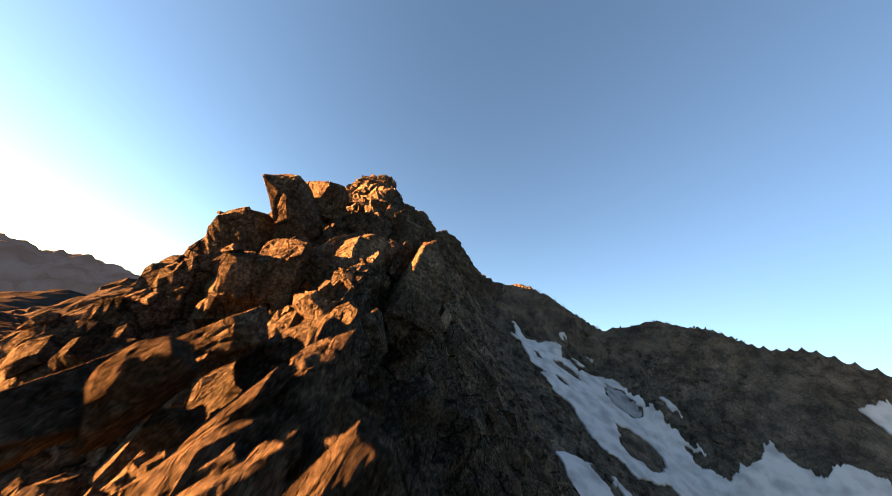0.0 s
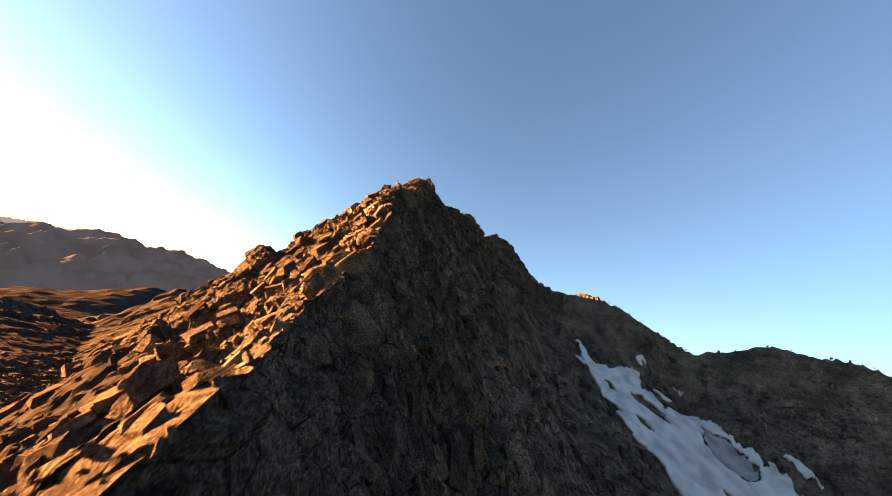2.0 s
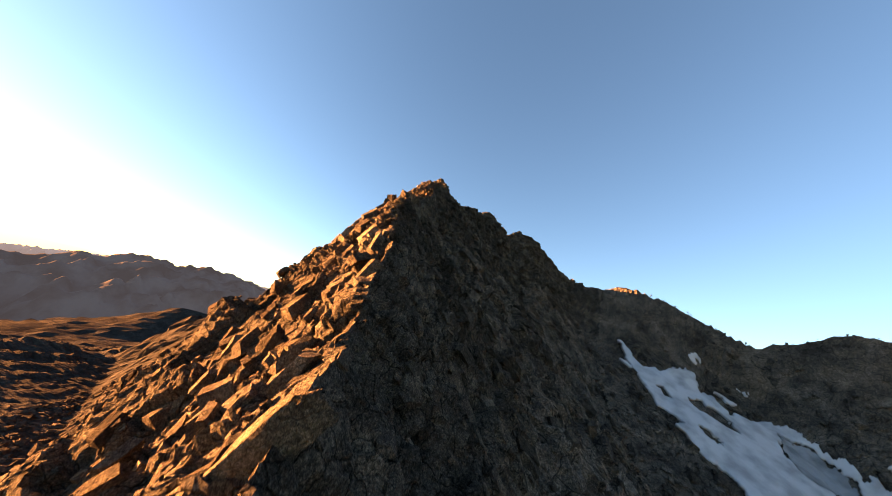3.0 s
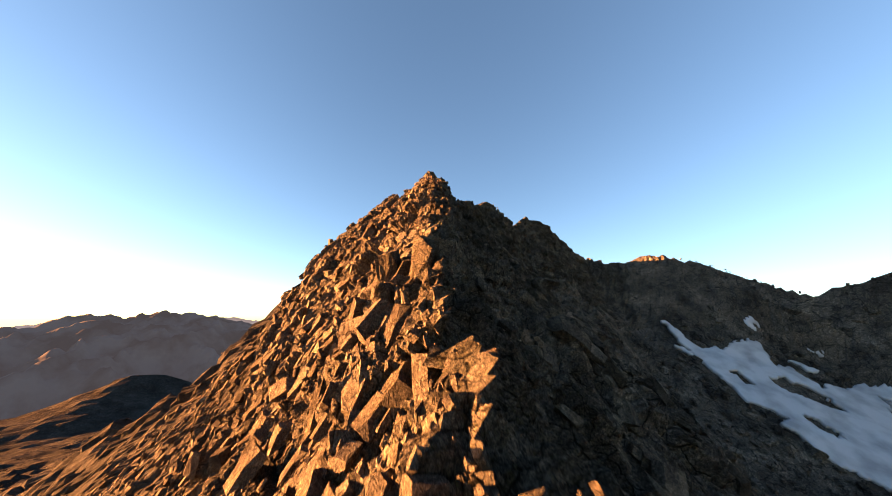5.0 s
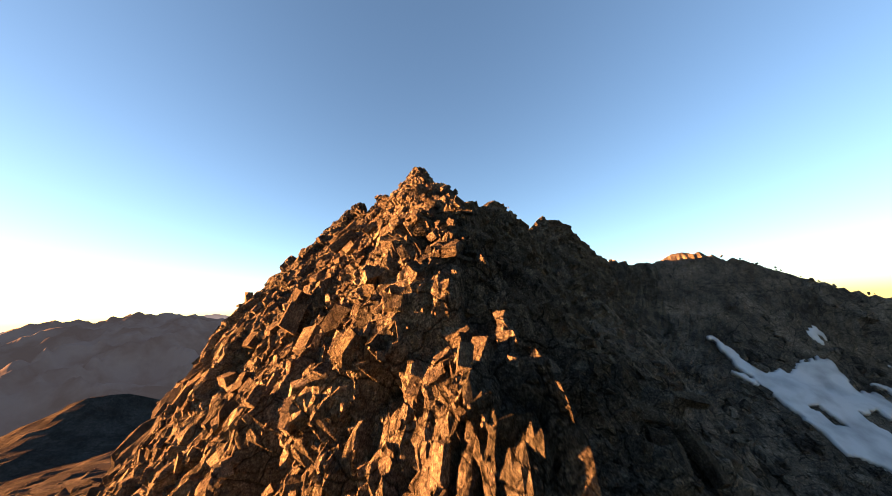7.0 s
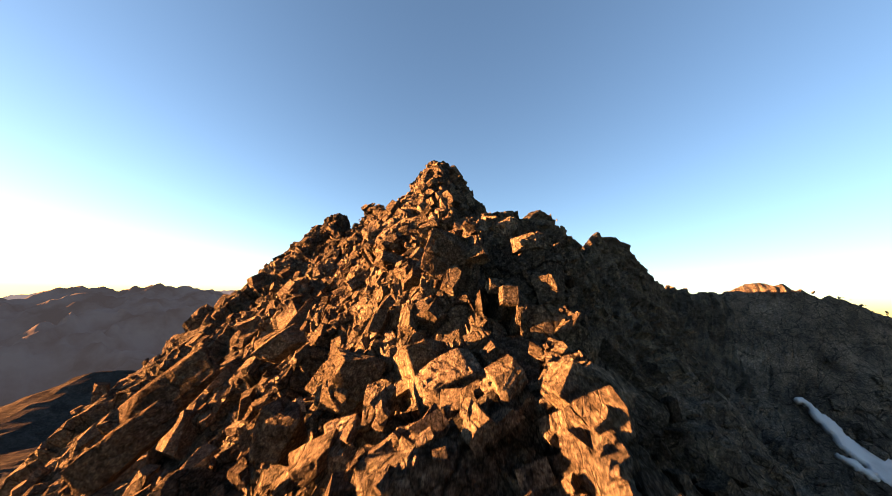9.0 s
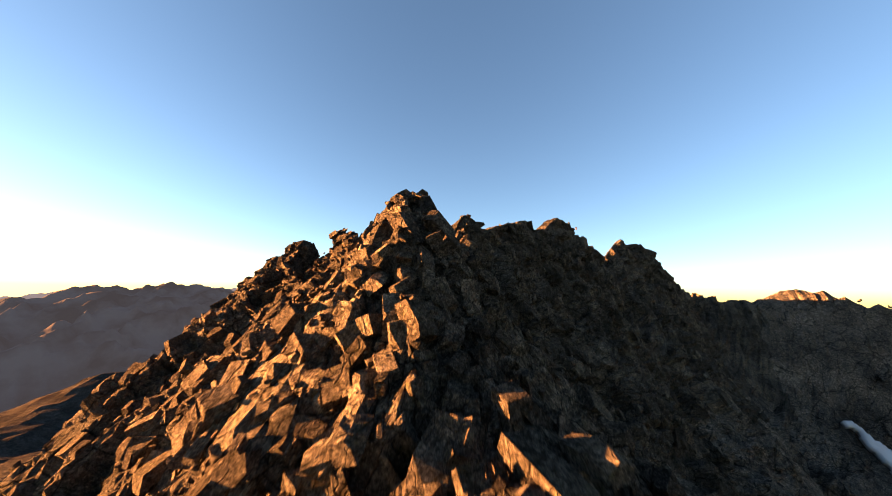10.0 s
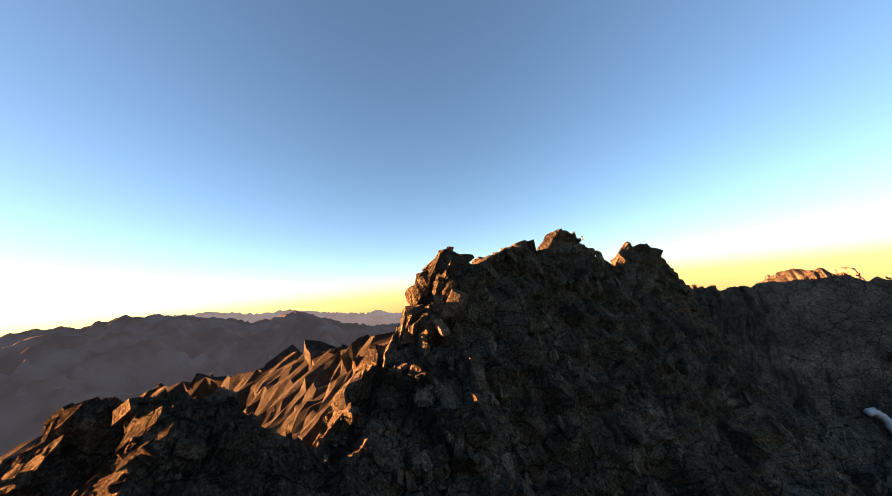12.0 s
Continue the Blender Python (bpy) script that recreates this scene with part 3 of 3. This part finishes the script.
strewn("flank_rubble", scatter(5500, 15, 215, -60, -9, 2.3, 0.3, (1.5, 1.0, 0.65), 0.25, 2, 0.8) + scatter(3500, 85, 210, -110, -50, 1.9, 0.4, (1.5, 1.0, 0.6), 0.28, 33), BLOCK, "angular blocks covering the sunlit flank")
strewn("face_slabs", scatter(1200, -5, 200, 4, 14, 1.5, 0.3, (1.6, 1.0, 0.5), 0.28, 31) + scatter(2400, -5, 200, 14, 70, 3.0, 0.5, (1.6, 1.0, 0.5), 0.28, 3, 1.3), BLOCK, "steep slabs and blocks on the shaded face")
strewn("tower_slabs", scatter(1500, 188, 262, -22, 26, 1.7, 0.4, (1.8, 0.9, 0.6), 0.2, 4), BLOCK, "upright slabs on the pinnacles")
strewn("apron_rubble", scatter(9000, 55, 180, -135, -30, 2.0, 0.3, (1.3, 1.0, 0.55), 0.3, 35), SCREE, "coarse blocks strewn over the scree apron")
strewn("scree", scatter(9000, -10, 130, -140, -8, 0.9, 0.15, (1.2, 1.0, 0.5), 0.3, 5, 1.5), SCREE, "loose sunlit scree on the slope")
strewn("bench_rubble", scatter(4000, 60, 430, -460, -90, 1.5, 0.3, (1.2, 1.0, 0.45), 0.25, 15, 1.4), SCREE, "loose boulders on the gravel bench below the ridge")
blocks = scatter(9000, 40, 290, 55, 250, 4.0, 0.8, (1.3, 1.0, 0.7), 0.3, 6)
bx, by = np.array([b[0].x for b in blocks]), np.array([b[0].y for b in blocks])
under = np.any([inside(bx, by, ring) for ring in SNOWS], axis=0)
clear = [(p, m, size * (0.4 if p.z > 66 else 1.0)) for (p, m, size), u in zip(blocks, under) if not u]
strewn("basin_rubble", clear, HAZED_ROCK, "rock outcrops round the snow basin")

# larger boulders that can be told apart
HERO = random.Random(99)


def hero_mesh(r):
    """A big angular block with worn edges, chipped and slightly hollowed faces."""
    bm = bmesh.new()
    hewn(bm, r, r.randint(4, 7), (0.55, 0.86), 0.6)
    bmesh.ops.recalc_face_normals(bm, faces=bm.faces[:])
    bmesh.ops.bevel(bm, geom=bm.edges[:], offset=0.016, segments=1, affect="EDGES", clamp_overlap=True)
    bmesh.ops.triangulate(bm, faces=bm.faces[:])
    for _ in range(4):
        long = [g for g in bm.edges if g.calc_length() > 0.11]
        bmesh.ops.subdivide_edges(bm, edges=long, cuts=1)
        bmesh.ops.triangulate(bm, faces=bm.faces[:])
    bmesh.ops.remove_doubles(bm, verts=bm.verts[:], dist=0.004)
    shift = Vector((r.uniform(0, 50), r.uniform(0, 50), r.uniform(0, 50)))
    for v in bm.verts:
        step = abs(noise.noise(v.co * 1.9 + shift))
        v.co += v.co.normalized() * (noise.noise(v.co * 2.4 + shift) * 0.035 + noise.noise(v.co * 8.0 + shift) * 0.014 - (0.035 if step < 0.045 else 0))
    me = bpy.data.meshes.new("boulder")
    bm.to_mesh(me)
    bm.free()
    me.polygons.foreach_set("use_smooth", np.zeros(len(me.polygons), dtype=bool))
    me.materials.append(BLOCK)
    return me


def boulder_at(x, y, z, wide, tall, deep, rx, ry, rz, label="angular brown-grey boulder on the ridge crest", group="boulders along the crest"):
    ob = new("boulder", hero_mesh(HERO))
    ob.matrix_world = pose(x, y, z, rx, ry, rz) @ Matrix.Diagonal((wide * 1.08, tall * 1.08, deep, 1))
    return tagged(ob, label, "boulder", group)


def slab_at(place, facing, along, length, width, thick, label, group):
    """A slab whose broad face looks along one way and whose long side runs along another."""
    n = Vector(facing).normalized()
    a = Vector(along)
    a = (a - n * a.dot(n)).normalized()
    turn = Matrix((n.cross(a) * -1, a, n)).transposed()
    ob = new("boulder", hero_mesh(HERO))
    ob.matrix_world = Matrix.LocRotScale(Vector(place), turn.to_quaternion(), Vector((width * 1.15, length * 1.15, thick * 1.2)))
    return tagged(ob, label, "boulder", group)


START = "large lichen-flecked block piled on the lower crest", "blocks on the lower crest"
MID = "tall sunlit slab of the middle ridge", "slabs of the middle ridge"
TOP = "big orange-lit slab below the summit", "slabs below the summit"
TOWER = "jagged block of the rock towers", "blocks of the towers"
boulder_at(-6.9, 13.2, 5.3, 1.9, 2.7, 2.0, 113, -24, -9, *START)
boulder_at(-6.1, 14.4, 6.3, 2.0, 1.9, 2.0, 113, -10, -5, *START)
boulder_at(-6.5, 13.9, 3.9, 1.6, 1.8, 1.6, 112, 8, 4, *START)
boulder_at(-6.08, 10.71, 1.25, 1.09, 1.93, 1.31, 111, -2, -1, *START)
boulder_at(-5.17, 11.3, 1.85, 1.87, 2.34, 1.68, 111, 2, 1, *START)
boulder_at(-3.05, 11.61, 2.83, 1.98, 2.77, 1.87, 111, -4, -2, *START)
boulder_at(-2.36, 14.07, 5.74, 0.58, 1.96, 0.96, 111, -5, -2, *START)
boulder_at(-0.6, 13.86, 3.7, 1.7, 2.5, 1.32, 113, -20, -8, *START)
boulder_at(-3.69, 5.33, -1.2, 2.18, 0.87, 1.24, 122, -47, -25, *START)
boulder_at(-3.76, 7.32, -0.34, 1.57, 0.84, 0.92, 116, -35, -16, *START)
boulder_at(-2.07, 5.0, -1.16, 2.1, 0.38, 0.81, 123, -49, -27, *START)
boulder_at(-1.49, 6.61, -0.77, 0.88, 1.86, 1.02, 112, -11, -5, *START)
boulder_at(-1.29, 7.53, -0.16, 0.55, 0.48, 0.51, 111, -7, -3, *START)
boulder_at(-1.33, 5.02, -1.3, 1.05, 0.77, 0.72, 113, -24, -10, *START)
boulder_at(-0.51, 4.94, -1.19, 0.7, 1.05, 0.6, 111, 6, 2, *START)
boulder_at(-1.19, 9.15, 0.63, 0.45, 1.57, 0.84, 113, -22, -9, *START)
boulder_at(-3.34, 9.67, 0.93, 1.02, 0.76, 0.88, 113, -19, -8, *START)
boulder_at(-2.5, 8.89, 0.25, 1.21, 0.64, 0.88, 117, -37, -17, *START)
boulder_at(-6.49, 10.29, 2.0, 0.71, 0.32, 0.71, 114, -26, -11, *START)
boulder_at(0.52, 8.71, -0.75, 1.13, 0.93, 0.82, 114, -29, -12, *START)
boulder_at(-3.18, 5.84, -1.65, 1.06, 0.57, 0.62, 114, -28, -12, *START)
boulder_at(-1.78, 4.38, -1.56, 0.88, 0.41, 0.48, 117, -38, -18, *START)
boulder_at(-0.52, 7.66, -1.03, 0.63, 1.04, 0.65, 111, -5, -2, *START)
boulder_at(-0.64, 8.13, -0.49, 0.46, 1.02, 0.54, 114, -26, -11, *START)
boulder_at(-4.24, 15.82, 6.02, 1.74, 1.74, 1.39, 112, -10, -4, *START)
boulder_at(-2.76, 9.29, 0.74, 0.92, 0.92, 0.73, 112, -15, -6, *START)
boulder_at(-7.9, 18.2, 6.6, 2.4, 1.9, 1.9, 105, -12, 15, *START)
boulder_at(-9.6, 24.5, 9.9, 2.4, 1.6, 1.9, 104, 8, 20, *START)
boulder_at(-4.7, 20.6, 8.2, 1.7, 1.5, 1.6, 108, 10, -5, *START)
LEAN = "long grey slab leaning on the lower crest", "blocks on the lower crest"
slab_at((-4.7, 6.0, -1.75), (-0.72, -0.25, 0.62), (-0.1, 2.0, 0.9), 2.8, 1.5, 0.8, *LEAN)
slab_at((-4.1, 8.0, -0.55), (-0.5, -0.3, 0.8), (0.4, 1.6, 0.7), 2.0, 1.0, 0.7, *LEAN)
slab_at((-1.95, 4.4, -1.5), (-0.6, -0.4, 0.7), (0.7, 1.0, 0.7), 2.4, 0.6, 0.5, *LEAN)
slab_at((-1.3, 5.4, -0.95), (-0.5, -0.8, 0.3), (0.1, 0.3, 1.0), 1.5, 0.8, 0.9, *LEAN)
slab_at((-0.45, 3.9, -1.4), (-0.7, -0.5, 0.5), (0.6, 0.5, 0.8), 1.7, 0.7, 0.6, *LEAN)
slab_at((-1.5, 4.0, -1.75), (-0.6, -0.3, 0.75), (0.8, 0.8, 0.5), 1.4, 0.8, 0.6, *LEAN)
slab_at((-4.7, 5.0, -2.2), (-0.7, -0.3, 0.65), (0.2, 1.6, 0.8), 2.0, 1.1, 0.7, *LEAN)
slab_at((-3.2, 12.3, 3.2), (0.2, -0.85, 0.5), (0.45, 0.35, 0.84), 3.8, 2.0, 1.2, *LEAN)
slab_at((-0.4, 12.0, 2.9), (0.35, -0.8, 0.45), (0.1, 0.4, 0.9), 5.4, 2.0, 1.6, *LEAN)
slab_at((-5.8, 12.1, 2.6), (-0.7, -0.5, 0.5), (0.5, 0.5, 0.7), 2.8, 1.2, 0.9, *LEAN)
slab_at((-5.6, 11.2, 1.8), (-0.7, -0.5, 0.5), (0.5, 0.5, 0.7), 2.4, 1.0, 0.9, *LEAN)
slab_at((-7.6, 13.4, 1.6), (-0.75, -0.4, 0.5), (0.4, 0.6, 0.7), 2.6, 1.4, 0.9, *LEAN)
slab_at((-1.6, 13.2, 4.2), (0.3, -0.85, 0.4), (0.15, 0.2, 0.95), 2.6, 0.9, 0.8, *LEAN)
boulder_at(-37.07, 151.87, 84.56, 2.0, 3.43, 1.57, 100, -12, 3, *TOP)
boulder_at(-39.54, 152.17, 84.97, 1.98, 2.9, 1.68, 100, -16, 2, *TOP)
boulder_at(-37.64, 153.28, 85.52, 1.39, 1.91, 0.98, 100, 18, 8, *TOP)
boulder_at(-40.84, 150.96, 84.22, 0.81, 1.9, 0.87, 99, 4, 6, *TOP)
boulder_at(-42.32, 152.72, 84.64, 1.84, 2.0, 1.34, 100, 10, 7, *TOP)
boulder_at(-48.6, 153.22, 83.9, 4.6, 1.6, 0.9, 103, -43, -4, *TOP)
boulder_at(-48.4, 151.84, 82.9, 4.0, 1.2, 0.8, 102, -41, -3, *TOP)
boulder_at(-40.0, 150.12, 83.79, 0.83, 0.95, 0.8, 100, -17, 2, *TOP)
boulder_at(-39.09, 150.52, 83.88, 0.88, 0.75, 0.73, 101, 28, 10, *TOP)
boulder_at(-46.43, 155.68, 85.2, 2.2, 1.2, 0.9, 102, -39, -3, *TOP)
boulder_at(-42.19, 167.63, 96.1, 1.19, 0.5, 0.93, 98, -4, 5, *TOP)
boulder_at(-41.23, 168.34, 96.0, 1.22, 0.69, 0.92, 98, 7, 7, *TOP)
boulder_at(-42.51, 165.95, 95.8, 1.14, 0.81, 0.86, 98, -15, 4, *TOP)
boulder_at(-42.58, 164.25, 95.2, 0.92, 0.59, 0.67, 99, -25, 2, *TOP)
boulder_at(-42.08, 150.52, 83.48, 1.4, 0.76, 0.93, 101, -31, -1, *TOP)
boulder_at(-40.86, 199.38, 99.65, 2.47, 3.75, 1.52, 99, 30, 6, *TOWER)
boulder_at(-32.9, 105.17, 58.26, 2.16, 5.53, 2.08, 103, 9, 6, *MID)
boulder_at(-32.42, 112.79, 60.42, 2.64, 5.66, 2.32, 103, 11, 6, *MID)
boulder_at(-35.61, 107.25, 58.28, 1.95, 4.74, 2.13, 103, -8, 2, *MID)
boulder_at(-31.76, 102.54, 56.04, 1.7, 3.22, 1.4, 103, 13, 7, *MID)
boulder_at(-34.71, 102.08, 56.03, 1.29, 2.77, 1.33, 103, 11, 6, *MID)
boulder_at(-33.54, 101.8, 55.94, 1.08, 2.15, 1.22, 103, -10, 1, *MID)
boulder_at(-13.01, 46.51, 22.32, 5.27, 1.83, 1.55, 124, -60, -20, *MID)
boulder_at(-15.2, 54.58, 25.55, 6.52, 2.3, 1.94, 117, -51, -11, *MID)
boulder_at(-11.78, 43.57, 22.62, 1.63, 1.08, 1.06, 122, -57, -17, *MID)
boulder_at(-36.7, 144.23, 81.9, 2.03, 2.03, 1.22, 100, 16, 7, *TOP)
boulder_at(-36.4, 147.01, 84.2, 1.14, 1.63, 0.95, 101, 26, 9, *TOP)
boulder_at(-38.68, 144.72, 81.51, 1.31, 1.55, 1.0, 100, -7, 4, *TOP)
boulder_at(-44.33, 149.78, 79.24, 2.27, 2.27, 1.59, 100, -10, 3, *TOP)
boulder_at(-42.7, 149.44, 80.28, 1.21, 1.82, 1.19, 100, -13, 2, *TOP)
boulder_at(-37.37, 146.31, 83.71, 1.06, 1.81, 0.97, 100, 6, 6, *TOP)
boulder_at(-40.02, 146.19, 82.18, 1.34, 0.54, 0.76, 100, 6, 6, *TOP)
boulder_at(-38.95, 145.7, 82.83, 1.68, 0.7, 0.87, 100, 8, 6, *TOP)
boulder_at(-41.35, 150.73, 83.49, 1.39, 1.62, 1.2, 100, -11, 3, *TOP)
boulder_at(-39.09, 151.06, 85.05, 2.15, 1.67, 1.33, 100, -16, 2, *TOP)
boulder_at(-44.21, 152.56, 83.13, 1.6, 2.4, 1.37, 100, 23, 9, *TOP)
boulder_at(-39.32, 153.06, 88.65, 1.7, 1.7, 1.36, 100, 23, 9, *TOP)
boulder_at(-39.3, 159.6, 92.0, 1.1, 0.9, 0.9, 100, 8, 6, *TOP)
boulder_at(-41.8, 158.11, 90.7, 1.2, 1.6, 1.1, 100, -11, 3, *TOP)
boulder_at(-37.75, 144.5, 81.86, 1.04, 1.38, 0.84, 100, -7, 4, *TOP)
boulder_at(-56.53, 158.5, 73.87, 1.79, 3.94, 1.86, 100, -11, 3, *TOP)
boulder_at(-32.42, 125.32, 67.88, 3.15, 2.25, 1.86, 103, 27, 9, *MID)
boulder_at(-36.81, 116.02, 61.09, 2.15, 3.23, 1.85, 102, -9, 1, *MID)
boulder_at(-33.67, 111.38, 61.76, 1.71, 2.85, 1.55, 102, 14, 6, *MID)
boulder_at(-4.59, 20.53, 9.34, 1.72, 1.44, 1.1, 109, 2, 5, *START)
boulder_at(-3.43, 25.55, 9.86, 2.94, 3.39, 2.21, 110, -9, 1, *START)
boulder_at(-2.45, 22.73, 7.66, 1.34, 1.84, 1.26, 114, -36, -11, *START)
boulder_at(-3.34, 20.5, 7.89, 1.2, 1.33, 1.01, 109, -8, 1, *START)
boulder_at(0.11, 27.01, 6.86, 2.75, 2.52, 1.85, 109, -3, 3, *START)
boulder_at(-4.78, 18.64, 8.57, 1.51, 1.41, 1.02, 109, 0, 4, *START)
boulder_at(-10.15, 48.63, 20.68, 4.27, 4.02, 2.07, 118, -53, -13, *MID)

for k, (p, m, s) in enumerate(scatter(170, 24, 140, -10, 0.5, 1.5, 0.7, (1.4, 1.0, 0.75), 0.35, 21) + scatter(110, 140, 173, -10, 1, 0.85, 0.45, (1.4, 1.0, 0.75), 0.4, 22)):
    ob = new("boulder", SHAPES[k % len(SHAPES)])
    ob.matrix_world = Matrix.LocRotScale(p, m.to_quaternion(), s)
    tagged(ob, "angular brown-grey boulder on the ridge crest", "boulder", "boulders along the crest")
